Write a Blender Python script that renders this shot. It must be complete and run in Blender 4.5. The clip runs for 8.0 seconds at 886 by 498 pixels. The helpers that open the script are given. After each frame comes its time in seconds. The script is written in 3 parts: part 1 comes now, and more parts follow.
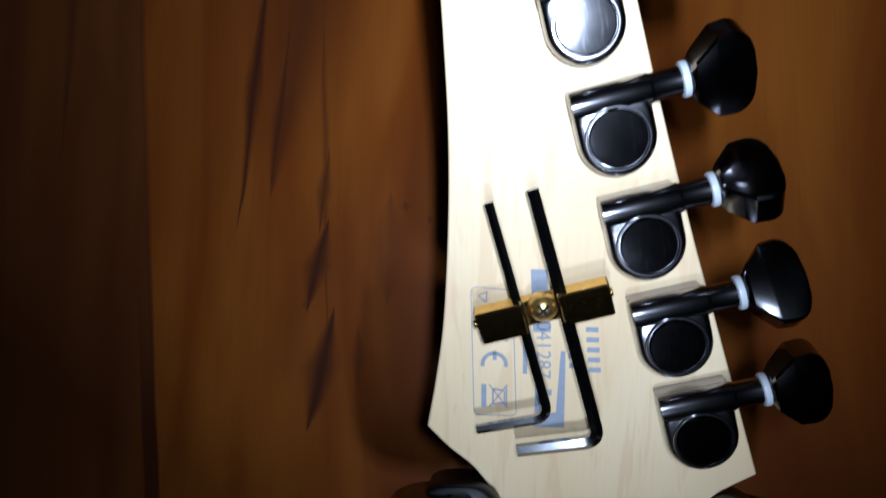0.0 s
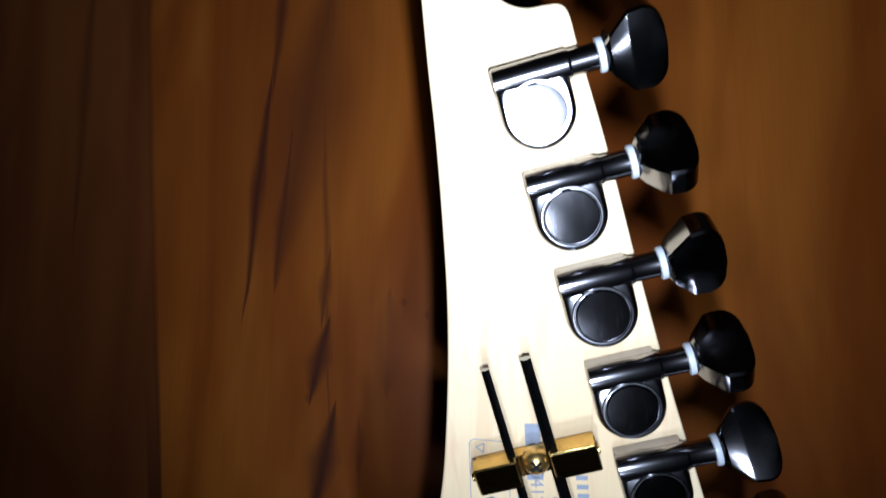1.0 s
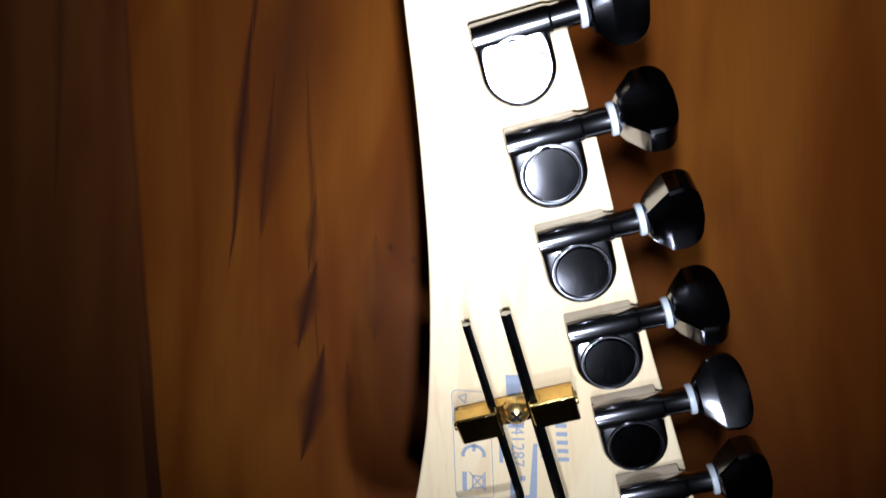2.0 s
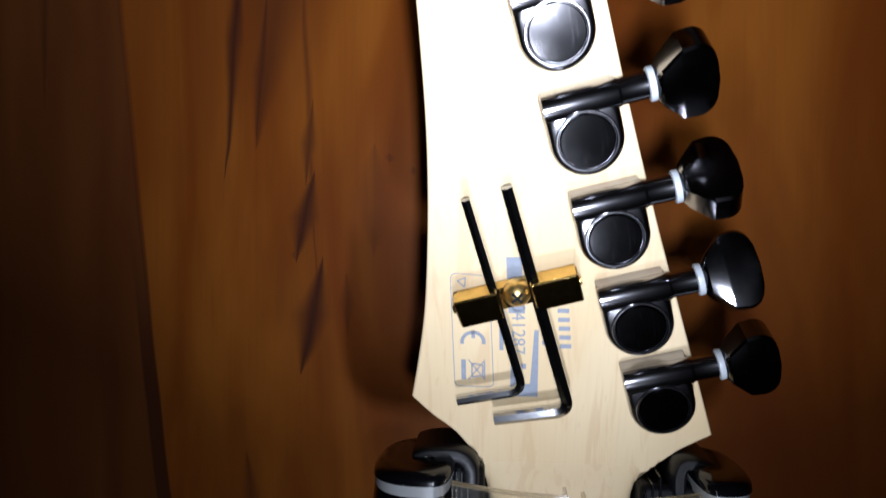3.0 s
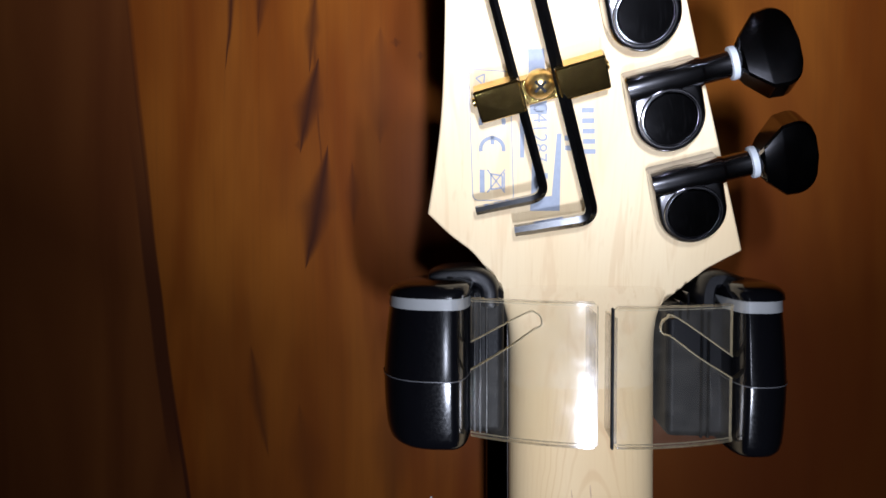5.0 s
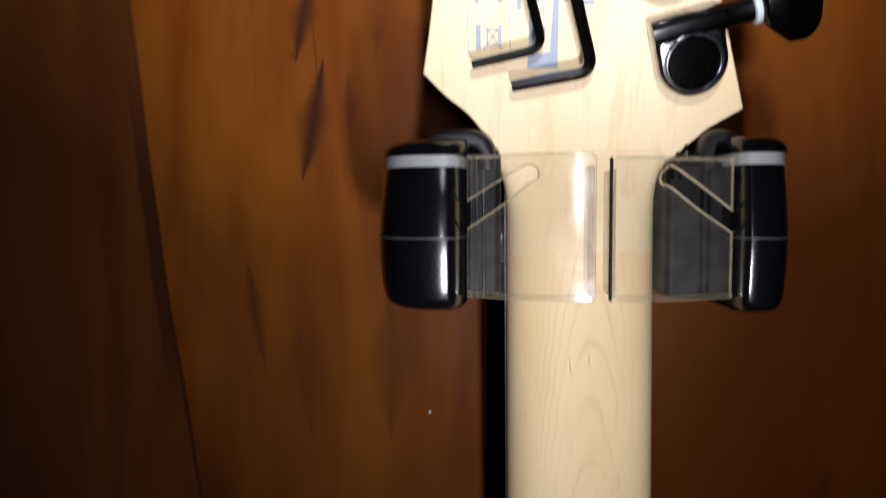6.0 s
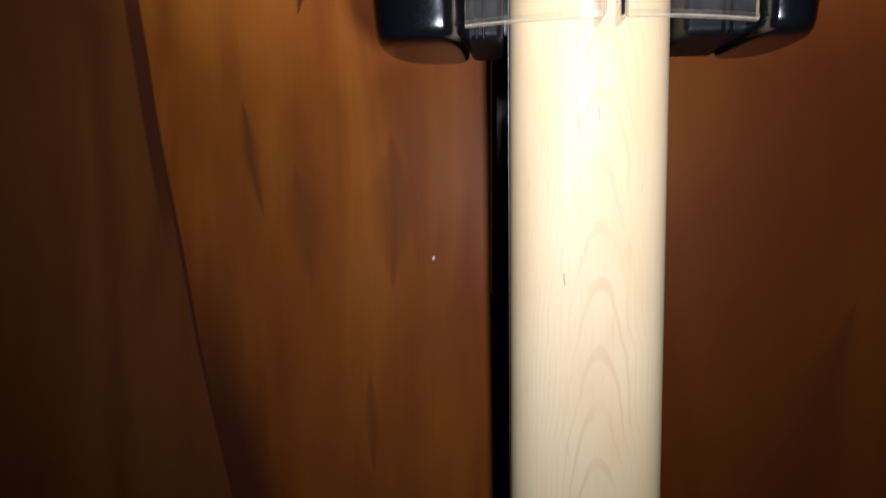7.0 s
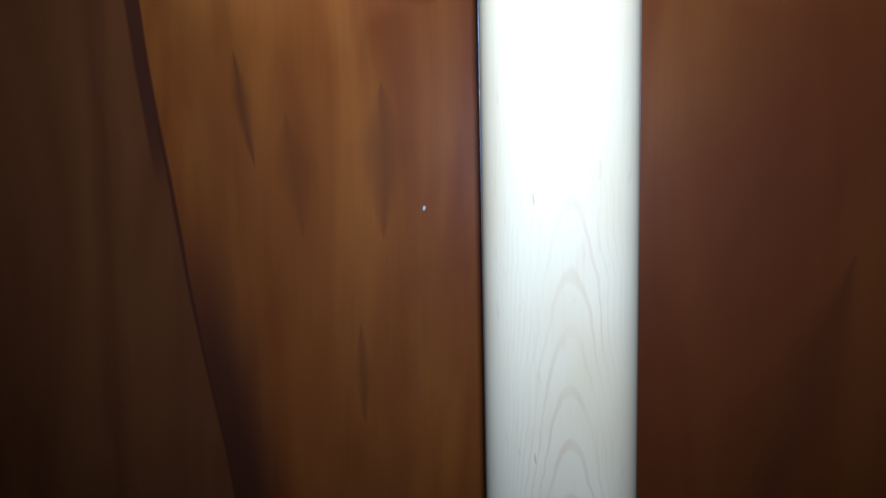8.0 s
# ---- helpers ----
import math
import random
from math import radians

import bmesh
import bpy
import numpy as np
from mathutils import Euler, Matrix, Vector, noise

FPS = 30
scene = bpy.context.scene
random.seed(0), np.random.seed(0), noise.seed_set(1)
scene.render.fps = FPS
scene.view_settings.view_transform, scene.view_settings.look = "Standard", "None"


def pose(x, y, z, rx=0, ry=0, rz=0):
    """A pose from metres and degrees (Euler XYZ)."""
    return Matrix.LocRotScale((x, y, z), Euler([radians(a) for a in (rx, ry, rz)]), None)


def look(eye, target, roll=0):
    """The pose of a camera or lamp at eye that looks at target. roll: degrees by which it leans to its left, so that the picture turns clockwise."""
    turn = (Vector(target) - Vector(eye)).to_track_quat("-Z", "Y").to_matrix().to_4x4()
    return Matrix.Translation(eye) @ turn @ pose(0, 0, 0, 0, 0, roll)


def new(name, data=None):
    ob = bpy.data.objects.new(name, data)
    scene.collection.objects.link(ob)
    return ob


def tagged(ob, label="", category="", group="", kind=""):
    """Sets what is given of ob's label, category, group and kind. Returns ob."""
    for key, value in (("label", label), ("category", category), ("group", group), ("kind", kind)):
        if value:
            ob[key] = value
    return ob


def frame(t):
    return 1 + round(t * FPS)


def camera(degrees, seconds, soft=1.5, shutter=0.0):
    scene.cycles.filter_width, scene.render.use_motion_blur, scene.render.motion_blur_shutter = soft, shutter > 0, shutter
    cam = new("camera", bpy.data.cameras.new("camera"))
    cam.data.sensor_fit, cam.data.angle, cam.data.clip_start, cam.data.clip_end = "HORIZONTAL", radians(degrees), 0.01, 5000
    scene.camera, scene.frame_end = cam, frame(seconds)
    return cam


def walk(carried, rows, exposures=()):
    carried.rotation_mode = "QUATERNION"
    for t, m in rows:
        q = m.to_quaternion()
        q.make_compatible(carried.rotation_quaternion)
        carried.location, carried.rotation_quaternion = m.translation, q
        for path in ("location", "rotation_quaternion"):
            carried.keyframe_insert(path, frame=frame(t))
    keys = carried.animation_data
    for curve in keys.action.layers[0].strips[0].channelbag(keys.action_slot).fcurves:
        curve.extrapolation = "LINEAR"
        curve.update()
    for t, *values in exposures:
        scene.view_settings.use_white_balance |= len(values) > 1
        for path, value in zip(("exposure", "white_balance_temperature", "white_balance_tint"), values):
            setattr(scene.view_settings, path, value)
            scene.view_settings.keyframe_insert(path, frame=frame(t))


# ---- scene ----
cam = camera(62.18, 8.0, shutter=0.4)
PATH = [
    (0, (0.0346, -0.3487, 0.1626), (-0.0585, 0.6413, 0.2685), 1.22),
    (0.5, (0.0338, -0.3601, 0.1818), (-0.0482, 0.6307, 0.2894), 0.49),
    (1, (0.0343, -0.3682, 0.1955), (-0.0507, 0.6183, 0.3354), 0.76),
    (1.2, (0.0354, -0.3713, 0.1943), (-0.0438, 0.6118, 0.3595), 0.39),
    (2.3, (0.0369, -0.3666, 0.2032), (-0.0344, 0.6308, 0.2106), 0.24),
    (2.5, (0.0363, -0.3634, 0.1965), (-0.0434, 0.6335, 0.1947), 0.33),
    (3, (0.0376, -0.3602, 0.1831), (-0.0392, 0.6366, 0.1627), 0.39),
    (3.5, (0.0371, -0.3531, 0.1683), (-0.0325, 0.6435, 0.1252), 0.30),
    (4, (0.0339, -0.3510, 0.1584), (-0.0363, 0.6446, 0.0968), 0.14),
    (4.2, (0.0313, -0.3529, 0.1517), (-0.0432, 0.6433, 0.1061), -0.07),
    (5.3, (0.0321, -0.3514, 0.1294), (-0.0407, 0.6453, 0.0943), 0.12),
    (5.5, (0.0321, -0.3504, 0.1254), (-0.0398, 0.6459, 0.0784), 0.24),
    (6, (0.0330, -0.3505, 0.1028), (-0.0416, 0.6445, 0.0366), -0.26),
    (6.5, (0.0353, -0.3419, 0.0686), (-0.0396, 0.6499, -0.0346), 0.20),
    (7, (0.0361, -0.3387, 0.0467), (-0.0563, 0.6493, -0.0769), -0.48),
    (7.5, (0.0438, -0.3406, 0.0377), (-0.0680, 0.6448, -0.0907), -0.78),
    (8, (0.0511, -0.3360, 0.0262), (-0.0733, 0.6474, -0.1062), -0.50),
]
EXPOSED = [
    (0, 0.25, 4750, 10), (1.2, 0.42, 4950, 11), (2.5, 0.55, 5200, 13), (4.2, 0.92, 5250, 15), (5.5, 1.22, 5200, 16), (6.1, 1.35, 5800, 16),
    (6.5, 1.72, 6100, 20), (6.9, 2.05, 5500, 19), (7.1, 2.15, 5100, 16), (7.35, 2.2, 4400, 12), (8, 2.35, 4000, 9),
]
walk(cam, [(t, look(eye, target, roll)) for t, eye, target, roll in PATH], EXPOSED)

# ---- light: a torch carried close beside the lens, spread along the way it was carried ----
world = bpy.data.worlds.new("room_dark")
scene.world = world
world.use_nodes = True
world.node_tree.nodes["Background"].inputs[0].default_value = (1.0, 0.8, 0.6, 1)
world.node_tree.nodes["Background"].inputs[1].default_value = 0.01



def torch(x, z, y, tilt, turn, lean, tall, energy, spread):
    """One stretch of the way along which the torch was carried: a narrow upright strip."""
    lamp = bpy.data.lights.new("torch", "AREA")
    lamp.shape, lamp.size, lamp.size_y = "RECTANGLE", 0.006, tall
    lamp.energy, lamp.spread = energy, radians(spread)
    lamp.color = (1.0, 0.95, 0.88)
    new("torch", lamp).matrix_world = pose(x, y, z, 90 + tilt, 0, turn) @ pose(0, 0, 0, 0, 0, lean)


torch(0.0462, 0.170, -0.378, 30, 1, 4.5, 0.020, 0.218, 92)
torch(0.0440, 0.108, -0.372, 28, 1, 4.5, 0.030, 0.015, 84)
torch(0.0560, 0.030, -0.358, 13, 5, 7.0, 0.020, 0.092, 114)

# ---- node helpers ----


class Nodes:
    """A short way to write a node material."""

    def __init__(self, name, rough=0.5, metal=0.0):
        self.mat = bpy.data.materials.new(name)
        self.mat.use_nodes = True
        self.t = self.mat.node_tree
        self.bsdf = self.t.nodes["Principled BSDF"]
        self.bsdf.inputs["Roughness"].default_value = rough
        self.bsdf.inputs["Metallic"].default_value = metal

    def node(self, kind, **props):
        n = self.t.nodes.new(kind)
        for k, v in props.items():
            setattr(n, k, v)
        return n

    def put(self, socket, value):
        if isinstance(value, bpy.types.NodeSocket):
            self.t.links.new(value, socket)
        else:
            socket.default_value = value

    def calc(self, op, a, b=0.0, c=0.0):
        n = self.node("ShaderNodeMath", operation=op)
        for i, v in enumerate((a, b, c)):
            self.put(n.inputs[i], v)
        return n.outputs[0]

    def ramp(self, value, a, b, lo=0.0, hi=1.0, smooth=True):
        n = self.node("ShaderNodeMapRange", interpolation_type="SMOOTHSTEP" if smooth else "LINEAR")
        for i, v in enumerate((value, a, b, lo, hi)):
            self.put(n.inputs[i], v)
        return n.outputs[0]

    def coords(self, kind="Object"):
        return self.node("ShaderNodeTexCoord").outputs[kind]

    def scaled(self, vec, sx, sy, sz):
        n = self.node("ShaderNodeMapping")
        self.put(n.inputs[0], vec)
        n.inputs["Scale"].default_value = (sx, sy, sz)
        return n.outputs[0]

    def noise(self, vec, scale, detail=3.0, rough=0.5, warp=0.0):
        n = self.node("ShaderNodeTexNoise")
        self.put(n.inputs["Vector"], vec)
        n.inputs["Scale"].default_value = scale
        n.inputs["Detail"].default_value = detail
        n.inputs["Roughness"].default_value = rough
        n.inputs["Distortion"].default_value = warp
        return n.outputs[0]

    def mix(self, fac, a, b, blend="MIX"):
        n = self.node("ShaderNodeMix", data_type="RGBA", blend_type=blend)
        self.put(n.inputs[0], fac)
        self.put(n.inputs[6], a)
        self.put(n.inputs[7], b)
        return n.outputs[2]

    def split(self, vec):
        n = self.node("ShaderNodeSeparateXYZ")
        self.put(n.inputs[0], vec)
        return n.outputs

    def bump(self, height, strength=0.2, distance=0.001):
        n = self.node("ShaderNodeBump")
        n.inputs["Strength"].default_value = strength
        n.inputs["Distance"].default_value = distance
        self.put(n.inputs["Height"], height)
        self.put(self.bsdf.inputs["Normal"], n.outputs[0])

    def colour(self, value):
        self.put(self.bsdf.inputs["Base Color"], value)

    def rough(self, value):
        self.put(self.bsdf.inputs["Roughness"], value)


def rgb(r, g, b):
    return (r, g, b, 1.0)


# ---- materials ----


def veneer():
    """Lacquered walnut-brown veneer with dark, feather-shaped figure running down it."""
    m = Nodes("lacquered_veneer", 0.32)
    pos = m.coords()
    warp = m.noise(m.scaled(pos, 1, 1, 0.3), 22, 2)
    x0, y0, z = m.split(pos)
    fine = m.noise(m.scaled(pos, 1, 1, 0.12), 300, 3)
    x = m.calc("ADD", x0, m.calc("MULTIPLY", m.calc("SUBTRACT", warp, 0.5), 0.012))
    x = m.calc("ADD", x, m.calc("MULTIPLY", m.calc("SUBTRACT", fine, 0.5), 0.0022))
    bands = m.noise(m.scaled(pos, 1, 1, 0.16), 26, 3, 0.45, 0.8)
    broad = m.noise(m.scaled(pos, 1, 1, 0.45), 10, 3, 0.55, 0.5)
    fibre = m.noise(m.scaled(pos, 1, 1, 0.03), 520, 3, 0.6)
    base = m.mix(m.ramp(bands, 0.3, 0.7), rgb(0.196, 0.048, 0.0045), rgb(0.315, 0.100, 0.010))
    base = m.mix(m.ramp(broad, 0.4, 0.7, 0.0, 0.55), base, rgb(0.125, 0.028, 0.005))
    # a redder, darker field low down, growing toward +x
    field = m.calc("ADD", m.calc("ADD", x, m.calc("MULTIPLY", z, -0.35)), m.calc("MULTIPLY", broad, 0.05))
    base = m.mix(m.calc("MULTIPLY", m.ramp(field, 0.06, 0.15, 0.0, 0.75), m.ramp(z, 0.0, 0.16, 1.0, 0.0)), base, rgb(0.108, 0.024, 0.0045))
    base = m.mix(m.ramp(fibre, 0.4, 0.8, 0.0, 0.16), base, rgb(0.12, 0.045, 0.012))
    # the next leaf of veneer, darker, beyond a joint that runs aslant
    bend = m.calc("MULTIPLY", m.calc("MULTIPLY", z, z), 0.115)
    joint = m.calc("ADD", m.calc("MULTIPLY_ADD", z, -0.145, -0.1215), bend)
    off = m.calc("SUBTRACT", m.calc("ADD", x0, m.calc("MULTIPLY", m.calc("SUBTRACT", warp, 0.5), 0.009)), joint)
    leaf = m.mix(m.ramp(bands, 0.3, 0.75), rgb(0.105, 0.031, 0.008), rgb(0.165, 0.055, 0.012))
    base = m.mix(m.ramp(off, -0.0012, 0.0006), leaf, base)
    edge = m.calc("MULTIPLY", m.ramp(m.calc("ABSOLUTE", off), 0.0004, 0.002, 0.85, 0.0), m.ramp(z, 0.1, 0.26, 1.0, 0.35))
    strip = m.calc("MULTIPLY", m.ramp(z, -0.005, 0.05), m.ramp(z, 0.11, 0.20, 1.0, 0.0))
    edge_band = m.calc("MULTIPLY", m.calc("MULTIPLY", m.ramp(off, -0.0078, -0.0058), strip), m.ramp(off, -0.0005, 0.001, 0.72, 0.0))
    low_band = m.calc("MULTIPLY", m.ramp(off, 0.008, 0.036, 0.85, 0.0), m.calc("MULTIPLY", m.ramp(off, -0.001, 0.001), m.ramp(z, -0.09, 0.03, 1.0, 0.0)))
    dark = m.calc("MAXIMUM", edge, m.calc("MAXIMUM", edge_band, low_band))
    # figure: top x, z, foot x, z, half width, depth of colour, where it is widest (0 top, 1 foot)
    upper = [
        (-0.0835, 0.430, -0.0895, 0.325, 0.0030, 0.80, 0.5),
        (-0.0892, 0.350, -0.1023, 0.208, 0.0036, 0.95, 0.5),
        (-0.0580, 0.410, -0.0840, 0.224, 0.0125, 0.62, 0.45),
        (-0.0780, 0.315, -0.0838, 0.228, 0.0040, 0.80, 0.6),
        (-0.0650, 0.380, -0.0517, 0.135, 0.0012, 0.55, 0.5),
        (-0.0562, 0.250, -0.0587, 0.206, 0.0030, 0.75, 0.5),
        (-0.0543, 0.214, -0.0636, 0.168, 0.0054, 0.95, 0.5),
        (-0.0495, 0.172, -0.0621, 0.112, 0.0064, 0.96, 0.5),
        (-0.0245, 0.228, -0.0245, 0.172, 0.0065, 0.36, 0.5),
        (-0.0380, 0.164, -0.0380, 0.132, 0.0022, 0.45, 0.5),
        (-0.1960, 0.480, -0.1953, 0.240, 0.0024, 0.55, 0.6),
    ]
    lower = [
        (-0.0888, 0.074, -0.0812, 0.018, 0.0026, 0.58, 0.4),
        (-0.0655, 0.045, -0.0575, -0.015, 0.0065, 0.30, 0.4),
        (-0.0205, 0.058, -0.0190, -0.015, 0.0070, 0.42, 0.4),
        (-0.0305, -0.055, -0.0290, -0.105, 0.0026, 0.42, 0.5),
        (0.1900, -0.020, 0.1500, -0.160, 0.0120, 0.35, 0.5),
    ]
    # four pin knots
    knots = [(kx, kz + 0.0024, kx + 0.0004, kz - 0.0024, 0.0013, 0.5, 0.5) for kx, kz in ((-0.0564, 0.2148), (-0.0072, 0.2141), (-0.0180, 0.2205), (-0.0644, 0.1720))]
    for xt, zt, xf, zf, half, depth, widest in upper + lower + knots:
        t = m.ramp(z, zt, zf, smooth=False)
        mid = m.calc("MULTIPLY_ADD", t, xf - xt, xt)
        wide = m.calc("MINIMUM", m.ramp(t, 0.0, widest, smooth=False), m.ramp(t, widest, 1.0, 1.0, 0.0, smooth=False))
        wide = m.calc("MULTIPLY_ADD", wide, half, 0.00001)
        out = m.calc("DIVIDE", m.calc("ABSOLUTE", m.calc("SUBTRACT", x, mid)), wide)
        soft = depth < 0.65
        dark = m.calc("MAXIMUM", dark, m.ramp(out, -0.6 if soft else -0.25, 2.6 if soft else 1.9, depth, 0.0))
    base = m.mix(dark, base, rgb(0.045, 0.014, 0.008))
    m.colour(base)
    m.rough(m.ramp(broad, 0.2, 0.8, 0.34, 0.47))
    m.bsdf.inputs["Specular IOR Level"].default_value = 0.07
    m.bump(m.calc("ADD", fibre, m.calc("MULTIPLY", broad, 2.0)), 0.05, 0.0006)
    return m.mat


def maple(name, pale, deep, arches=True):
    """Pale satin maple; the figure rises in pointed arches along the neck."""
    m = Nodes(name, 0.45)
    m.bsdf.inputs["Specular IOR Level"].default_value = 0.22
    pos = m.coords()
    x, y, z = m.split(pos)
    if arches:
        sway = m.noise(m.scaled(pos, 1, 1, 0.25), 60, 2)
        dx = m.calc("ADD", m.calc("SUBTRACT", x, 0.0025), m.calc("MULTIPLY", m.calc("SUBTRACT", sway, 0.5), 0.0035))
        arch = m.calc("ADD", y, m.calc("MULTIPLY", m.calc("MULTIPLY", dx, dx), 420.0))
        ring = m.calc("SINE", m.calc("ADD", m.calc("MULTIPLY", arch, 360.0), m.calc("MULTIPLY", m.noise(pos, 30, 1), 5.0)))
        line = m.calc("MULTIPLY", m.ramp(ring, 0.55, 1.0), m.ramp(m.noise(m.scaled(pos, 1, 0.3, 1), 70, 2), 0.3, 0.65, 0.15, 1.0))
        line = m.calc("MULTIPLY", line, m.ramp(m.calc("ABSOLUTE", x), 0.008, 0.017, 1.0, 0.25))
    else:
        grain = m.noise(m.scaled(pos, 1, 0.09, 1), 190, 3, 0.5, 1.2)
        line = m.ramp(grain, 0.54, 0.66, 0.0, 0.7)
    fibre = m.noise(m.scaled(pos, 1, 0.04, 1), 900, 3, 0.6)
    fleck = m.noise(m.scaled(pos, 1, 0.25, 1), 420, 2)
    broad = m.noise(m.scaled(pos, 1, 0.5, 1), 28, 2)
    base = m.mix(m.ramp(broad, 0.3, 0.7), rgb(*pale), rgb(*deep))
    base = m.mix(m.calc("MULTIPLY", line, 0.32), base, rgb(0.48, 0.28, 0.125))
    base = m.mix(m.ramp(fibre, 0.45, 0.8, 0.0, 0.17), base, rgb(0.56, 0.37, 0.2))
    base = m.mix(m.ramp(fleck, 0.63, 0.76, 0.0, 0.2), base, rgb(0.5, 0.31, 0.16))
    blush = m.noise(m.scaled(pos, 1, 0.5, 1), 75, 2)
    base = m.mix(m.ramp(blush, 0.6, 0.78, 0.0, 0.4), base, rgb(0.66, 0.43, 0.25))
    m.colour(base)
    m.rough(m.ramp(fibre, 0.3, 0.8, 0.42, 0.56))
    m.bump(fibre, 0.1, 0.0003)
    return m.mat


def plain(name, colour, rough=0.5, metal=0.0, grain=120.0, vary=0.15, relief=0.04):
    m = Nodes(name, rough, metal)
    pos = m.coords()
    n = m.noise(pos, grain, 3)
    n2 = m.noise(pos, grain * 6, 2)
    darker = tuple(c * (1 - vary) for c in colour)
    m.colour(m.mix(n, rgb(*colour), rgb(*darker)))
    m.rough(m.ramp(n2, 0.3, 0.7, rough * 0.85, rough * 1.15))
    if relief:
        m.bump(n2, relief, 0.0003)
    return m.mat


def black_chrome(name, tone, rough, scratch=0.0):
    m = Nodes(name, rough, 1.0)
    pos = m.coords()
    n = m.noise(pos, 160, 3)
    hair = m.noise(m.scaled(pos, 1, 0.1, 1), 1700, 2)
    m.colour(m.mix(n, rgb(tone, tone * 0.98, tone * 1.03), rgb(tone * 0.92, tone * 0.9, tone * 0.95)))
    m.rough(m.calc("ADD", m.ramp(n, 0.3, 0.7, rough * 0.93, rough * 1.07), m.ramp(hair, 0.55, 0.7, 0.0, scratch)))
    m.bump(hair, 0.008 + scratch * 0.1, 0.0002)
    return m.mat


def clear_plastic():
    """A thin clear sheet: light goes straight through it, with a gloss that grows at a slant and a faint scuffed veil."""
    m = Nodes("clear_plastic", 0.5)
    m.colour(rgb(0.52, 0.48, 0.40))
    n = m.noise(m.coords(), 260, 3)
    clear = m.node("ShaderNodeBsdfTransparent")
    clear.inputs["Color"].default_value = (0.985, 0.98, 0.955, 1)
    veil = m.node("ShaderNodeMixShader")
    m.put(veil.inputs[0], m.ramp(n, 0.35, 0.75, 0.014, 0.030))
    m.t.links.new(clear.outputs[0], veil.inputs[1])
    m.t.links.new(m.bsdf.outputs[0], veil.inputs[2])
    gloss = m.node("ShaderNodeBsdfGlossy")
    m.put(gloss.inputs["Roughness"], m.ramp(n, 0.4, 0.8, 0.14, 0.24))
    slant = m.node("ShaderNodeLayerWeight")
    slant.inputs["Blend"].default_value = 0.5
    share = m.calc("MULTIPLY_ADD", m.calc("POWER", slant.outputs["Facing"], 4.0), 0.6, 0.037)
    sheet = m.node("ShaderNodeMixShader")
    m.put(sheet.inputs[0], share)
    m.t.links.new(veil.outputs[0], sheet.inputs[1])
    m.t.links.new(gloss.outputs[0], sheet.inputs[2])
    m.t.links.new(sheet.outputs[0], m.t.nodes["Material Output"].inputs["Surface"])
    return m.mat


def tinted_edge(name, colour, lo, hi):
    """Edges and flange of the clear sheet: part clear, part a tint that carries their light."""
    m = Nodes(name, 0.22)
    m.colour(colour)
    clear = m.node("ShaderNodeBsdfTransparent")
    both = m.node("ShaderNodeMixShader")
    m.put(both.inputs[0], m.ramp(m.noise(m.coords(), 400, 2), 0.3, 0.7, lo, hi))
    m.t.links.new(clear.outputs[0], both.inputs[1])
    m.t.links.new(m.bsdf.outputs[0], both.inputs[2])
    m.t.links.new(both.outputs[0], m.t.nodes["Material Output"].inputs["Surface"])
    return m.mat


# the pale tint stands for light caught in the cut edges
EDGE = tinted_edge("lit_plastic_edge", rgb(0.68, 0.60, 0.40), 0.6, 0.9)
# clear flange; the brown puts the dimmer neck behind it into the colour
FLANGE = tinted_edge("dimmed_plastic_flange", rgb(0.36, 0.26, 0.13), 0.45, 0.7)
VENEER = veneer()
MAPLE_NECK = maple("maple_neck", (0.71, 0.56, 0.32), (0.65, 0.485, 0.255))
MAPLE_HEAD = maple("maple_headstock", (0.73, 0.60, 0.375), (0.67, 0.525, 0.305), False)
FRETBOARD = plain("dark_fretboard", (0.035, 0.024, 0.02), 0.45)
CHROME = black_chrome("black_chrome", 0.34, 0.17)
CHROME_BUTTON = black_chrome("black_chrome_button", 0.25, 0.12)
CHROME_CAP = black_chrome("black_chrome_cap", 0.085, 0.12, 0.018)
NYLON = plain("white_nylon", (0.5, 0.53, 0.56), 0.4)
GOLD = plain("gold_plate", (0.80, 0.54, 0.16), 0.12, 1.0, 420, 0.45, 0.25)
STEEL = plain("dark_oiled_steel", (0.42, 0.43, 0.45), 0.17, 1.0, 600, 0.25, 0.015)
BLACK = plain("glossy_black_plastic", (0.003, 0.003, 0.004), 0.17, 0.0, 260, 0.2, 0.0)
# rubber, and the black that stands for shade in screw slot and flap edge
DULL = plain("dull_black_rubber_and_shade", (0.004, 0.004, 0.005), 0.5, 0.0, 300, 0.3, 0.06)
GREY = plain("grey_plastic_band", (0.32, 0.325, 0.32), 0.35)
SATIN = plain("satin_black_plastic", (0.005, 0.005, 0.0065), 0.40, 0.0, 260, 0.2, 0.0)
SEAM = plain("pale_mould_line", (0.09, 0.09, 0.095), 0.4)
PRINT = plain("blue_grey_print", (0.31, 0.34, 0.405), 0.5, 0.0, 700, 0.25)
CLEAR = clear_plastic()
PRINT.node_tree.nodes["Principled BSDF"].inputs["Specular IOR Level"].default_value = 0.1
SATIN.node_tree.nodes["Principled BSDF"].inputs["Specular IOR Level"].default_value = 0.28
DULL.node_tree.nodes["Principled BSDF"].inputs["Specular IOR Level"].default_value = 0.12
# same gold, rougher and a touch paler, to brighten the screw head
GOLD_SOFT = plain("satin_gold", (0.86, 0.60, 0.20), 0.33, 1.0, 900, 0.3, 0.1)
PAINT = plain("room_paint", (0.45, 0.41, 0.36), 0.7, 0.0, 4, 0.1)
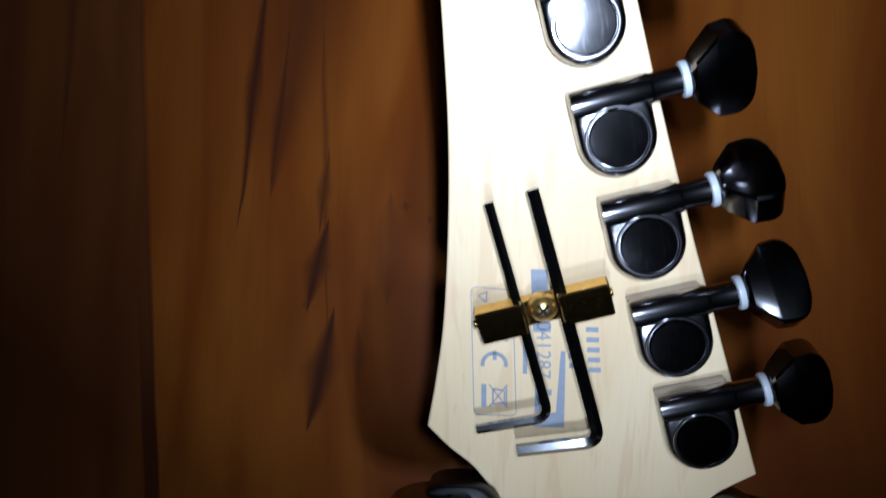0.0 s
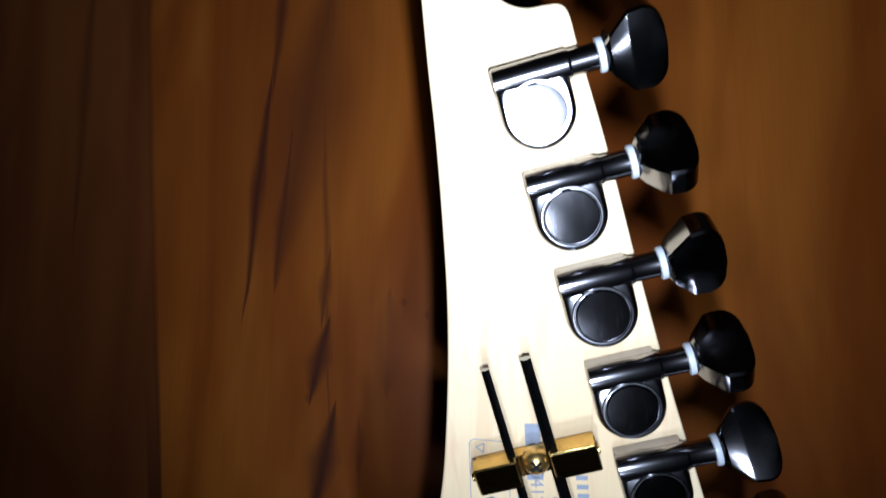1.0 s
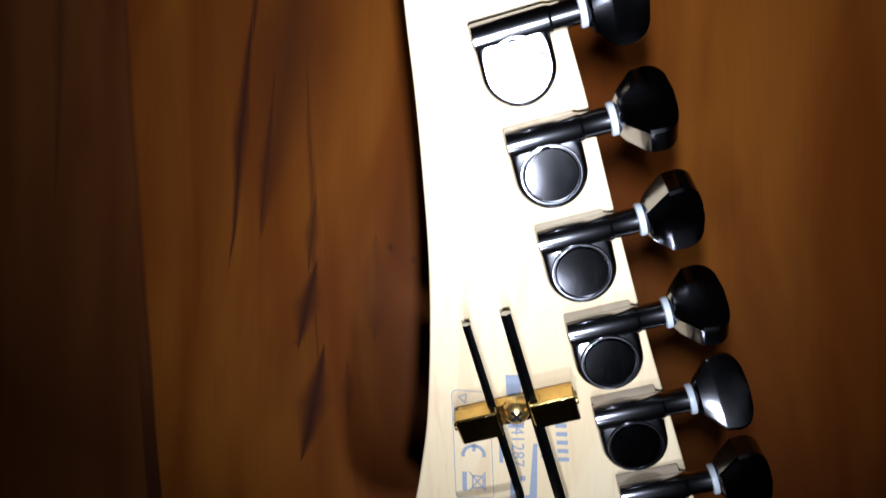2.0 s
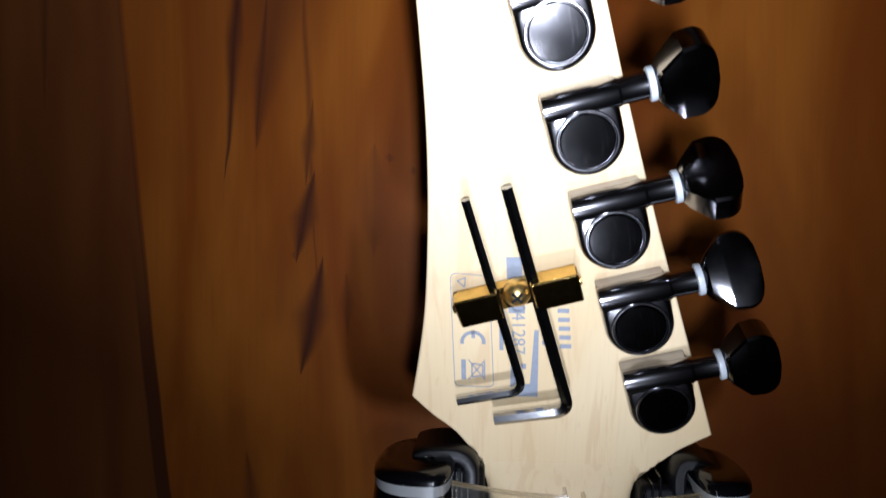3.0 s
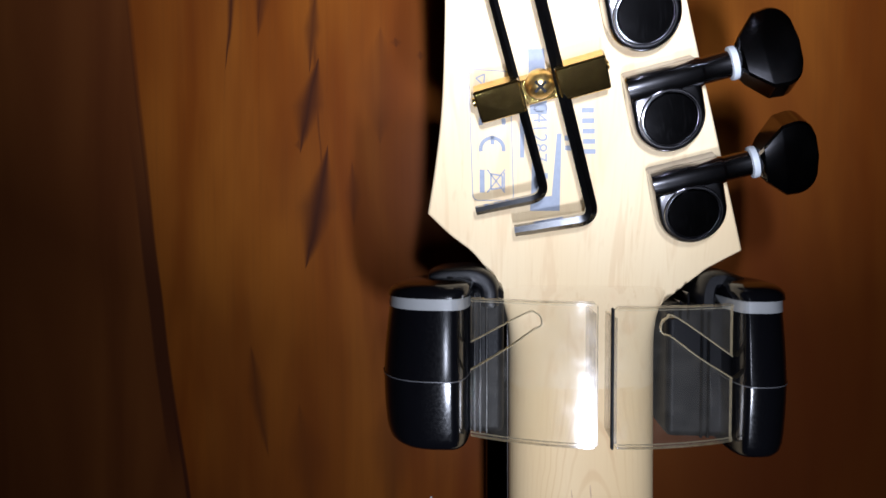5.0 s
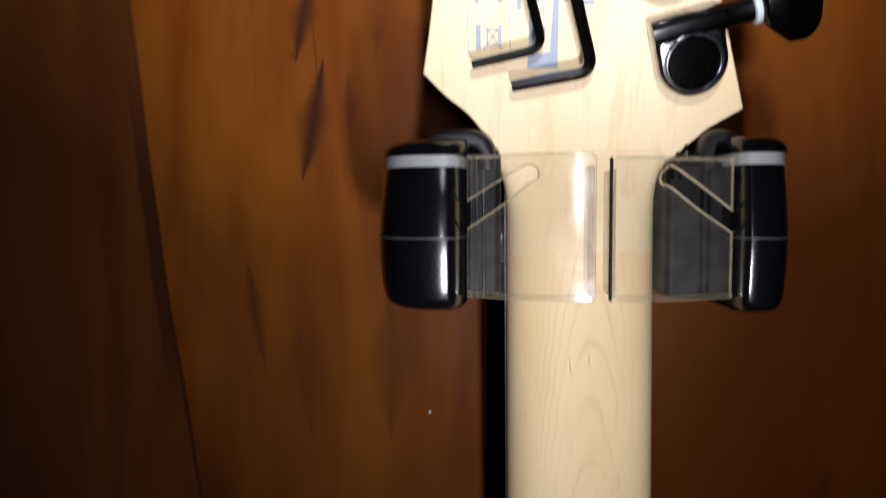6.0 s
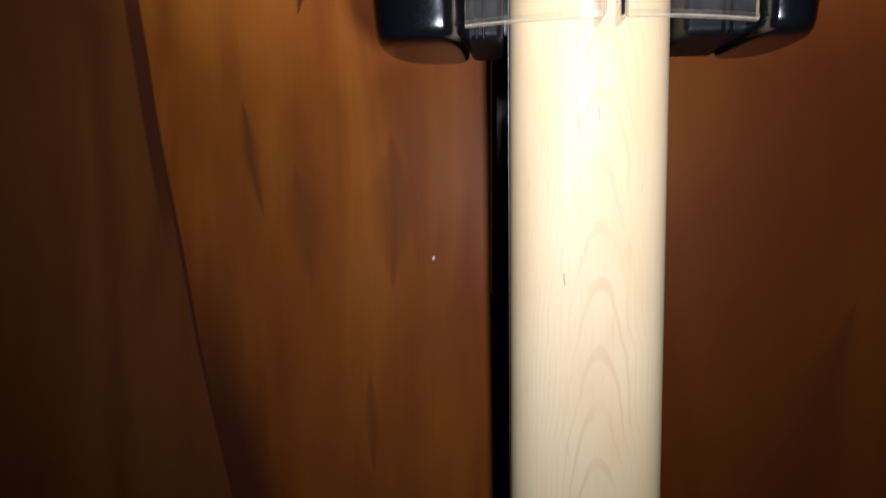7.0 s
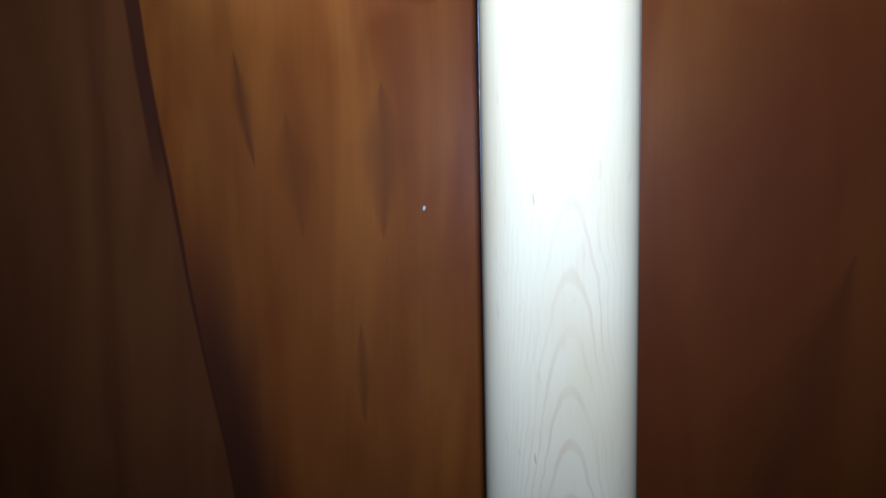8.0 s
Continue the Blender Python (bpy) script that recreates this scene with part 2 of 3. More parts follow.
BOARDS = plain("floor_boards", (0.22, 0.13, 0.07), 0.5, 0.0, 5, 0.3)
FLECK = plain("white_fleck", (0.8, 0.8, 0.78), 0.6)

# ---- mesh helpers ----
PLACE = {}


def thing(name, m):
    ob = new(name)
    ob.empty_display_size = 0.02
    ob.matrix_basis = m
    PLACE[ob] = m
    return ob


def part(name, bm, material, parent=None, label="", m=None, smooth=35):
    """Links bm as one mesh object at the world pose m, under parent."""
    m = m or Matrix()
    me = bpy.data.meshes.new(name)
    bmesh.ops.recalc_face_normals(bm, faces=bm.faces)
    bm.to_mesh(me)
    bm.free()
    me.materials.append(material)
    ob = new(name, me)
    if smooth:
        me.polygons.foreach_set("use_smooth", [True] * len(me.polygons))
        me.set_sharp_from_angle(angle=radians(smooth))
        wn = ob.modifiers.new("even_normals", "WEIGHTED_NORMAL")
        wn.keep_sharp, wn.weight = True, 80
    PLACE[ob] = m
    ob.matrix_basis = m
    if parent:
        ob.parent = parent
        ob.matrix_basis = PLACE[parent].inverted() @ m
    return tagged(ob, label)


def box(bm, x0, x1, y0, y1, z0, z1, bevel=0.0, seg=2):
    m = Matrix.Translation(((x0 + x1) / 2, (y0 + y1) / 2, (z0 + z1) / 2)) @ Matrix.Diagonal((x1 - x0, y1 - y0, z1 - z0, 1))
    vs = bmesh.ops.create_cube(bm, size=1, matrix=m)["verts"]
    if bevel:
        es = list({e for v in vs for e in v.link_edges})
        bmesh.ops.bevel(bm, geom=es, offset=bevel, segments=seg, profile=0.5, affect="EDGES", clamp_overlap=True)
    return bm


def loft(bm, rings, closed_ends=True):
    """Rings of equally many points, joined one to the next."""
    rows = [[bm.verts.new(p) for p in r] for r in rings]
    n = len(rows[0])
    for a, b in zip(rows, rows[1:]):
        for i in range(n):
            bm.faces.new((a[i], a[(i + 1) % n], b[(i + 1) % n], b[i]))
    if closed_ends:
        bm.faces.new(rows[0][::-1])
        bm.faces.new(rows[-1])
    return bm


def turned(bm, profile, m, n=40):
    """A turned shape: profile of (radius, height) along the local z of m."""
    rings = [[m @ Vector((r * math.cos(2 * math.pi * k / n), r * math.sin(2 * math.pi * k / n), h)) for k in range(n)] for r, h in profile]
    return loft(bm, rings)


def extruded(bm, outline, z0, z1, bevel=0.0):
    vs = [bm.verts.new((x, y, z0)) for x, y in outline]
    f = bm.faces.new(vs)
    up = bmesh.ops.extrude_face_region(bm, geom=[f])
    top = [v for v in up["geom"] if isinstance(v, bmesh.types.BMVert)]
    bmesh.ops.translate(bm, verts=top, vec=(0, 0, z1 - z0))
    if bevel:
        es = [e for e in bm.edges if all(abs(v.co.z - z1) < 1e-7 for v in e.verts) and len(e.link_faces) == 2]
        bmesh.ops.bevel(bm, geom=es, offset=bevel, segments=3, profile=0.5, affect="EDGES", clamp_overlap=True)
    return bm


def spline(points, steps=8):
    """Catmull-Rom through the points (open)."""
    p = [Vector(q) for q in points]
    p = [2 * p[0] - p[1]] + p + [2 * p[-1] - p[-2]]
    out = []
    for i in range(1, len(p) - 2):
        for k in range(steps):
            t = k / steps
            out.append(0.5 * (2 * p[i] + (p[i + 1] - p[i - 1]) * t + (2 * p[i - 1] - 5 * p[i] + 4 * p[i + 1] - p[i + 2]) * t * t
                              + (3 * p[i] - p[i - 1] - 3 * p[i + 1] + p[i + 2]) * t ** 3))
    return out + [p[-2]]


# ---- the room ----
X0, X1, Y0, FLOOR, CEIL = -1.4, 1.5, -2.3, -1.45, 0.95
tagged(part("wall_north", box(bmesh.new(), X0, X1, 0.0, 0.04, FLOOR, CEIL), VENEER, smooth=0),
       "lacquered brown wood veneer wall with dark feathery grain", "wall", kind="structure")
tagged(part("wall_south", box(bmesh.new(), X0, X1, Y0 - 0.1, Y0, FLOOR, CEIL), PAINT, smooth=0), "plain painted wall of the dark room", "wall", kind="structure")
tagged(part("wall_west", box(bmesh.new(), X0 - 0.1, X0, Y0 - 0.1, 0.04, FLOOR, CEIL), PAINT, smooth=0), "plain painted wall of the dark room", "wall", kind="structure")
tagged(part("wall_east", box(bmesh.new(), X1, X1 + 0.1, Y0 - 0.1, 0.04, FLOOR, CEIL), PAINT, smooth=0), "plain painted wall of the dark room", "wall", kind="structure")
tagged(part("floor", box(bmesh.new(), X0 - 0.1, X1 + 0.1, Y0 - 0.1, 0.04, FLOOR - 0.1, FLOOR), BOARDS, smooth=0), "brown wooden floor of the dark room", "floor", kind="structure")
tagged(part("ceiling", box(bmesh.new(), X0 - 0.1, X1 + 0.1, Y0 - 0.1, 0.04, CEIL, CEIL + 0.1), PAINT, smooth=0), "plain painted ceiling of the dark room", "ceiling", kind="structure")

bm = bmesh.new()
bmesh.ops.create_icosphere(bm, subdivisions=2, radius=1, matrix=Matrix.Diagonal((0.0007, 0.0004, 0.0012, 1)))
tagged(part("lint_fleck", bm, FLECK, m=pose(0, -0.0003, 0, 0, 12, 0)), "tiny white fleck stuck on the veneer wall", "fleck")

# ---- guitar: neck and headstock frames ----
LEAN, HEAD = 6.75, 20.95
NECK_AT = Matrix.Translation((0.0561, -0.14908, 0.1)) @ pose(0, 0, 0, 90 + LEAN, 0, 0)
NECK_AT = NECK_AT @ pose(0, 0, 0, 0, 0, 1.1)
HEAD_AT = Matrix.Translation((0, -0.16685, 0.175)) @ pose(0, 0, 0, 90 + HEAD, 0, 0)

guitar = tagged(thing("electric_guitar", Matrix.Translation((0.0558, -0.14908, 0.1))),
                "electric guitar with pale maple neck, back outward, hung by its headstock", "guitar")


def neck_ring(s, half, back, deep=-0.0145, n=28):
    """A C-shaped section of the neck: back is the height of its round back, deep that of the fretboard joint."""
    pts = []
    for k in range(n + 1):
        a = math.pi * k / n
        c, d = math.cos(a), math.sin(a)
        px = half * math.copysign(abs(c) ** 0.72, c)
        pts.append((px, s, deep + (back - deep) * abs(d) ** 0.86))
    return pts


def half_at(s):
    return 0.0209 - 0.0130 * s


# neck below the hanger
rings = [neck_ring(s, half_at(s), 0.0) for s in np.linspace(-0.012, -0.36, 30)]
rings += [neck_ring(-0.36 - 0.03 * k, half_at(-0.36) + 0.002 * k, -0.001 * k) for k in (1, 2)]
part("neck", loft(bmesh.new(), rings), MAPLE_NECK, guitar, "pale satin maple neck back with arched grain", NECK_AT, 60)

# headstock, with the neck's end running out under it
left_edge = [(13.2, 128), (14.0, 115), (15.5, 95), (17.1, 77), (18.4, 56), (19.2, 36), (19.0, 14), (17.6, -11), (15.3, -28), (12.9, -41.2)]
left_foot = [(12.9, -41.2), (18.6, -47.2), (24.9, -52.6), (29.6, -59), (34.0, -67), (38.6, -76), (41.0, -86)]
right_foot = [(71.2, -86), (73.6, -76), (77.6, -69.3), (83.5, -62.8), (90.2, -56.8), (98.0, -51.8)]
right_edge = [(98.0, -51.8), (85.8, -14.1), (77.0, 12.9), (67.3, 45), (59.1, 73.8), (50.9, 99.8)]
top_edge = [(50.9, 99.8), (48.9, 106.2), (46.8, 108.3), (43.5, 108.2), (39.0, 107.6), (34.7, 108.7), (30.7, 111.5), (26.9, 114.2), (20.5, 121), (13.2, 128)]
outline = []
for line in (left_edge, left_foot, right_foot, right_edge, top_edge):
    curve = spline([(a / 1000, b / 1000, 0) for a, b in line], 6)
    outline += [(p.x, p.y) for p in curve[:-1]]
bm = extruded(bmesh.new(), outline, -0.0145, 0.0, 0.0007)
to_head = HEAD_AT.inverted() @ NECK_AT
# the neck flows into the headstock: along, left and right edge, back, how round the sides are
flow = [(-0.0130, -0.0211, 0.0211, 0.0, 1.0), (-0.0100, -0.0210, 0.0210, -0.0002, 0.97), (-0.0060, -0.0209, 0.0209, -0.0008, 0.9), (-0.0020, -0.0208, 0.0208, -0.0017, 0.8),
        (0.0020, -0.0209, 0.0208, -0.0028, 0.68), (0.0060, -0.0213, 0.0212, -0.0039, 0.54), (0.0100, -0.0222, 0.0222, -0.0049, 0.4), (0.0140, -0.0238, 0.0243, -0.0060, 0.28), (0.0185, -0.0262, 0.0278, -0.0074, 0.18)]
rings = []
for s, lo, hi, back, bend in flow:
    mid, half = (lo + hi) / 2, (hi - lo) / 2
    ring = []
    for k in range(29):
        c, d = math.cos(math.pi * k / 28), math.sin(math.pi * k / 28)
        ring.append(to_head @ Vector((mid + half * math.copysign(abs(c) ** (0.72 * bend + 0.1 * (1 - bend)), c), s, -0.0145 + (back + 0.0145) * abs(d) ** (0.86 * bend))))
    rings.append(ring)
loft(bm, rings)
head = part("headstock", bm, MAPLE_HEAD, guitar, "flat pale maple headstock back with six tuners", HEAD_AT, 40)

rings = []
for s in np.linspace(0.008, -0.42, 12):
    w = half_at(s) + 0.0003
    rings.append([(w, s, -0.0147), (w, s, -0.0185), (w - 0.003, s, -0.0205), (-w + 0.003, s, -0.0205), (-w, s, -0.0185), (-w, s, -0.0147)])
part("fretboard", loft(bmesh.new(), rings), FRETBOARD, guitar, "dark fretboard facing the wall", NECK_AT, 30)

PITH = plain("pith", (0.56, 0.4, 0.24), 0.5)
# small dark pith marks in the neck's back
for u, s, ln in ((-0.0036, -0.0445, 0.0058), (0.0016, -0.0425, 0.0048), (-0.0072, -0.0870, 0.0042), (-0.0076, -0.1640, 0.0036)):
    bm = bmesh.new()
    bmesh.ops.create_icosphere(bm, subdivisions=2, radius=1, matrix=Matrix.Diagonal((0.00022, ln / 2, 0.00012, 1)))
    part("pith_mark", bm, PITH, guitar, "short brown pith mark in the maple", NECK_AT @ pose(u, s, 0.00004, 0, 0, 4))

# ---- tuning machines ----
TILT = 14.5
KNOB_TURN = [22, -47, 26, -56, -33, 8]


def d_outline(r, top, n=56):
    """Round below, square above."""
    pts = []
    for k in range(n):
        c, q = math.cos(2 * math.pi * k / n), math.sin(2 * math.pi * k / n)
        e = 1.0 if q <= 0 else 0.3
        pts.append((r * math.copysign(abs(c) ** e, c), (top if q > 0 else r) * math.copysign(abs(q) ** e, q)))
    return pts


def housing_mesh():
    square, round_top = d_outline(0.0088, 0.0100), [(0.0081 * math.cos(2 * math.pi * k / 56), 0.0081 * math.sin(2 * math.pi * k / 56)) for k in range(56)]
    rings = []
    for z, share, shrink in ((0.0, 0.0, 1.0), (0.0052, 0.0, 1.0), (0.0064, 0.02, 0.992), (0.0073, 0.10, 0.965), (0.0078, 0.25, 0.925), (0.0080, 0.5, 0.88)):
        rings.append([((a[0] + (b[0] - a[0]) * share) * shrink, (a[1] + (b[1] - a[1]) * share) * shrink, z) for a, b in zip(square, round_top)])
    bm = loft(bmesh.new(), rings)
    along = Matrix.Translation((-0.0088, 0.0087, 0.0052)) @ pose(0, 0, 0, 0, 90, 0)
    turned(bm, [(0.0031, 0), (0.0036, 0.0004), (0.0036, 0.0176), (0.0033, 0.0182), (0.0032, 0.0184), (0.0032, 0.0245)], along, 36)
    box(bm, -0.0087, 0.0087, 0.0060, 0.0123, 0.0, 0.0050, 0.0004, 1)
    ring = Matrix.Translation((0, 0, 0.0068))
    turned(bm, [(0.0074, 0), (0.0074, 0.0014), (0.0072, 0.0018), (0.0069, 0.0018), (0.0067, 0.0014), (0.0066, 0.0008)], ring, 48)
    return bm


def cap_mesh():
    return turned(bmesh.new(), [(0.0065, 0.0066), (0.0065, 0.0083), (0.0062, 0.0088), (0.0030, 0.00885), (0.0001, 0.00886)], Matrix(), 48)


def washer_mesh():
    along = Matrix.Translation((0.0157, 0.0087, 0.0052)) @ pose(0, 0, 0, 0, 90, 0)
    return turned(bmesh.new(), [(0.0032, 0), (0.0040, 0.0002), (0.0041, 0.0008), (0.0040, 0.0016), (0.0031, 0.0018)], along, 32)


def knob_mesh():
    """A thumb button: a stem, straight shoulders that slope out, flat sides, nearly flat cheeks with a fine bevel, an outer end that is one round arc."""
    outline = [(0.0, 0.0033, 0.66), (0.0007, 0.0042, 0.80), (0.0012, 0.0050, 0.86), (0.0052, 0.0092, 1.0), (0.0057, 0.0096, 1.0), (0.0086, 0.0099, 1.0)]
    for k in range(1, 11):
        a = math.pi / 2 * k / 10.6
        outline.append((0.0086 + 0.0047 * math.sin(a), 0.0099 * math.cos(a) ** 0.58, 1.0 if k < 9 else 0.96))
    rings = []
    for x, w, f in outline:
        cut = min(0.0006, w * 0.25)
        cheek = [(w * k, (0.0041 + 0.0007 * (1 - k * k)) * f) for k in np.linspace(1 - cut / w, -1 + cut / w, 9)]
        ring = [(w, 0.0035 * f)] + cheek + [(-w, 0.0035 * f)]
        ring += [(-a, -t) for a, t in ring]
        rings.append([(x, a, t) for a, t in ring])
    return loft(bmesh.new(), rings)


KNOB_AT = pose(0.0174, 0.0087, 0.0052)
tuner_meshes = None
for i in range(6):
    at = HEAD_AT @ pose(0.0419 + 0.00796 * i, 0.0839 - 0.02438 * i, 0.0, 0, 0, TILT)
    knob_at = at @ KNOB_AT @ pose(0, 0, 0, KNOB_TURN[i], 0, 0)
    if tuner_meshes is None:
        body = part("tuning_machine", housing_mesh(), CHROME, guitar, "black chrome tuning machine with round cap", at, 40)
        cap = part("cap", cap_mesh(), CHROME_CAP, body, "", at, 40)
        washer = part("washer", washer_mesh(), NYLON, body, "white nylon washer", at, 40)
        knob = part("button", knob_mesh(), CHROME_BUTTON, body, "faceted black chrome thumb button", knob_at, 12)
        tuner_meshes = [o.data for o in (body, cap, washer, knob)]
    else:
        body = new("tuning_machine", tuner_meshes[0])
        body.parent = guitar
        body.matrix_basis = PLACE[guitar].inverted() @ at
        tagged(body, "black chrome tuning machine with round cap")
        for name, me, where, label in (("cap", tuner_meshes[1], at, ""), ("washer", tuner_meshes[2], at, "white nylon washer"),
                                       ("button", tuner_meshes[3], knob_at, "faceted black chrome thumb button")):
            ob = new(name, me)
            ob.parent = body
            ob.matrix_basis = at.inverted() @ where
            tagged(ob, label)

# ---- print on the headstock ----
LIFT = 0.00012


def flat(bm, pts):
    bm.faces.new([bm.verts.new((x / 1000, y / 1000, LIFT)) for x, y in pts])


def stroke(bm, pts, w):
    """A flat line of width w (mm) through pts."""
    for (ax, ay), (bx, by) in zip(pts, pts[1:]):
        d = math.hypot(bx - ax, by - ay) or 1
        nx, ny = -(by - ay) / d * w / 2, (bx - ax) / d * w / 2
        flat(bm, [(ax + nx, ay + ny), (bx + nx, by + ny), (bx - nx, by - ny), (ax - nx, ay - ny)])


def arc(cx, cy, r, a0, a1, n=14):
    return [(cx + r * math.cos(radians(a0 + (a1 - a0) * k / n)), cy + r * math.sin(radians(a0 + (a1 - a0) * k / n))) for k in range(n + 1)]


def printed(name, bm, label):
    return part(name, bm, PRINT, head, label, HEAD_AT, 0)


bm = bmesh.new()
frame_line = arc(26.2, -4.0, 1.6, 90, 180, 6) + arc(26.9, -35.6, 1.6, 180, 270, 6) + arc(34.8, -35.9, 1.4, 270, 360, 6) + arc(33.6, -4.4, 1.4, 0, 90, 6)
stroke(bm, frame_line + frame_line[:1], 0.24)
printed("label_frame", bm, "thin printed rounded frame")
bm = bmesh.new()
for cy in (-15.0, -22.0):
    stroke(bm, arc(30.5, cy - 1.0, 3.0, -12, 192, 20), 1.0)
stroke(bm, [(30.6, -22.0 + 2.6), (30.6, -22.0 + 0.2)], 1.0)
printed("conformity_mark", bm, "printed CE conformity mark")
bm = bmesh.new()
stroke(bm, [(29.2, -28.6), (33.9, -35.0)], 0.35)
stroke(bm, [(33.9, -28.6), (29.2, -35.0)], 0.35)
stroke(bm, [(30.2, -29.8), (33.2, -30.3), (33.2, -33.6), (30.2, -34.1), (30.2, -29.8)], 0.45)
stroke(bm, [(33.7, -29.4), (33.7, -34.3)], 0.4)
flat(bm, [(27.2, -28.6), (28.5, -28.6), (28.5, -35.0), (27.2, -35.0)])
printed("bin_mark", bm, "printed crossed-out bin symbol over a bar")
bm = bmesh.new()
stroke(bm, [(26.4, -4.6), (28.6, -3.6), (28.4, -6.4), (26.4, -4.6)], 0.35)
printed("triangle_mark", bm, "small printed triangle")
bm = bmesh.new()
flat(bm, [(39.3, 2.4), (43.3, 2.4), (44.6, -14.0), (40.2, -14.0)])
printed("logo_block", bm, "pale blue printed block")
bm = bmesh.new()
flat(bm, [(40.7, -40.2), (48.6, -40.2), (48.4, -19.0), (47.2, -19.0), (46.4, -36.0), (40.9, -36.6)])
flat(bm, [(40.9, -36.4), (43.3, -36.3), (41.6, -22.0), (41.0, -22.0)])
printed("logo_wedge", bm, "pale blue printed wedge shapes")
bm = bmesh.new()
flat(bm, [(37.6, -13.6), (38.7, -13.6), (38.9, -25.4), (37.8, -25.4)])
printed("text_bar", bm, "narrow printed line of small text")
for k in range(5):
    v = -12.4 - 2.7 * k
    bm = bmesh.new()
    flat(bm, [(53.2 + 0.25 * k, v), (56.3 + 0.25 * k, v), (56.3 + 0.25 * k, v - 1.3), (53.2 + 0.25 * k, v - 1.3)])
    printed("text_bar", bm, "short printed blue-grey bar")
for u, v, w, h in ((49.2, -19.6, 2.0, 1.3), (49.4, -22.2, 2.0, 1.3), (42.0, -29.6, 3.2, 1.6)):
    bm = bmesh.new()
    flat(bm, [(u, v), (u + w, v), (u + w, v - h), (u, v - h)])
    printed("text_bar", bm, "short printed blue-grey bar")


def lettering(name, words, size, u, v, turn, label):
    cu = bpy.data.curves.new(name, "FONT")
    cu.body, cu.size, cu.align_x = words, size, "LEFT"
    tmp = new(name, cu)
    me = bpy.data.meshes.new_from_object(tmp.evaluated_get(bpy.context.evaluated_depsgraph_get()))
    bpy.data.objects.remove(tmp)
    bm = bmesh.new()
    bm.from_mesh(me)
    part(name, bm, PRINT, head, label, HEAD_AT @ pose(u, v, LIFT, 0, 0, turn), 0)


lettering("serial_number", "3041287", 0.0052, 0.0410, -0.0085, -89, "printed blue-grey serial number")

# ---- hex keys in their gold holder, screwed to the headstock ----
HOLD = HEAD_AT @ pose(0.0422, -0.0053, 0, 0, 0, 15.2)
holder = tagged(thing("hex_key_holder", HOLD), "gold-plated metal hex key holder screwed on the headstock", "key holder")
bm = box(bmesh.new(), -0.0158, 0.0158, -0.0041, 0.0027, 0.0008, 0.0045, 0.0003, 1)
part("base", bm, GOLD, holder, "", HOLD @ pose(0, 0, 0, 10, 0, 0))
for a, b in ((-0.0160, -0.0046), (0.0040, 0.0162)):
    part("jaw", box(bmesh.new(), a, b, -0.0049, 0.0039, -0.0021, 0.0022, 0.0004, 1), GOLD, holder, "", HOLD @ pose(0, 0, 0.0074, 13.5, 0, 0))
for a in (-0.0168, 0.0156):
    bm = turned(bmesh.new(), [(0.0012, 0), (0.0012, 0.0010), (0.0009, 0.0012)], Matrix.Translation((a, 0.0004, 0.0075)) @ pose(0, 0, 0, 0, 90, 0), 16)
    part("pin", bm, GOLD, holder, "", HOLD)
bm = turned(bmesh.new(), [(0.0036, 0.0040), (0.0037, 0.0056), (0.0034, 0.0068), (0.0028, 0.0078), (0.0018, 0.0086), (0.0008, 0.0089), (0.0001, 0.0090)], Matrix(), 32)
screw = part("screw", bm, GOLD_SOFT, holder, "gold cross-head screw", HOLD)
# slot built as a black cross; the shade of its recess is the colour
bm = bmesh.new()
box(bm, -0.0018, 0.0018, -0.00035, 0.00035, 0.0080, 0.0090)
box(bm, -0.00035, 0.00035, -0.0018, -0.00036, 0.0080, 0.0090)
box(bm, -0.00035, 0.00035, 0.00036, 0.0018, 0.0080, 0.0090)
part("cross_slot", bm, DULL, screw, "", HOLD @ pose(0, 0, 0.0001, 0, 0, 30), 0)


def hex_key(points, flats, label):
    """A hexagonal bar bent once; points are top, elbow and tip in the headstock's plane."""
    top, elbow, tip = (Vector((*p, 0)) / 1000 for p in points)
    r = 0.0042
    a, b = (top - elbow).normalized(), (tip - elbow).normalized()
    path = [top, top.lerp(elbow, 0.5)] + [(elbow + a * r * (1 - t) ** 2 + b * r * t ** 2) for t in (k / 8 for k in range(9))] + [tip]
    rings = []
    rad = flats / math.sqrt(3)
    for k, p in enumerate(path):
        d = (path[min(k + 1, len(path) - 1)] - path[max(k - 1, 0)]).normalized()
        side = Vector((-d.y, d.x, 0))
        sc = 0.9 if k in (0, len(path) - 1) else 1.0
        rings.append([p + Vector((0, 0, 0.0072)) + sc * rad * (math.cos(math.pi * (j + 0.5) / 3) * side + math.sin(math.pi * (j + 0.5) / 3) * Vector((0, 0, 1))) for j in range(6)])
    ob = part("hex_key", loft(bmesh.new(), rings), STEEL, None, "", HEAD_AT, 20)
    return tagged(ob, label, "hex key", "hex keys in the holder")


hex_key([(29.2, 20.4), (44.4, -33.6), (26.4, -37.6)], 0.0023, "short bent dark steel hex key held in gold clip")
hex_key([(39.2, 23.6), (56.9, -39.6), (36.5, -43.2)], 0.0030, "longer, thicker bent dark steel hex key in gold clip")

# ---- wall hanger ----
hanger = tagged(thing("guitar_hanger", Matrix.Translation((0.056, 0, 0.09))), "black plastic wall hanger with two yokes and clear flaps", "guitar hanger")
part("wall_plate", box(bmesh.new(), 0.0268, 0.088, -0.010, -0.0005, -0.0165, 0.15, 0.003, 3), BLACK, hanger, "dark wall plate behind the neck")
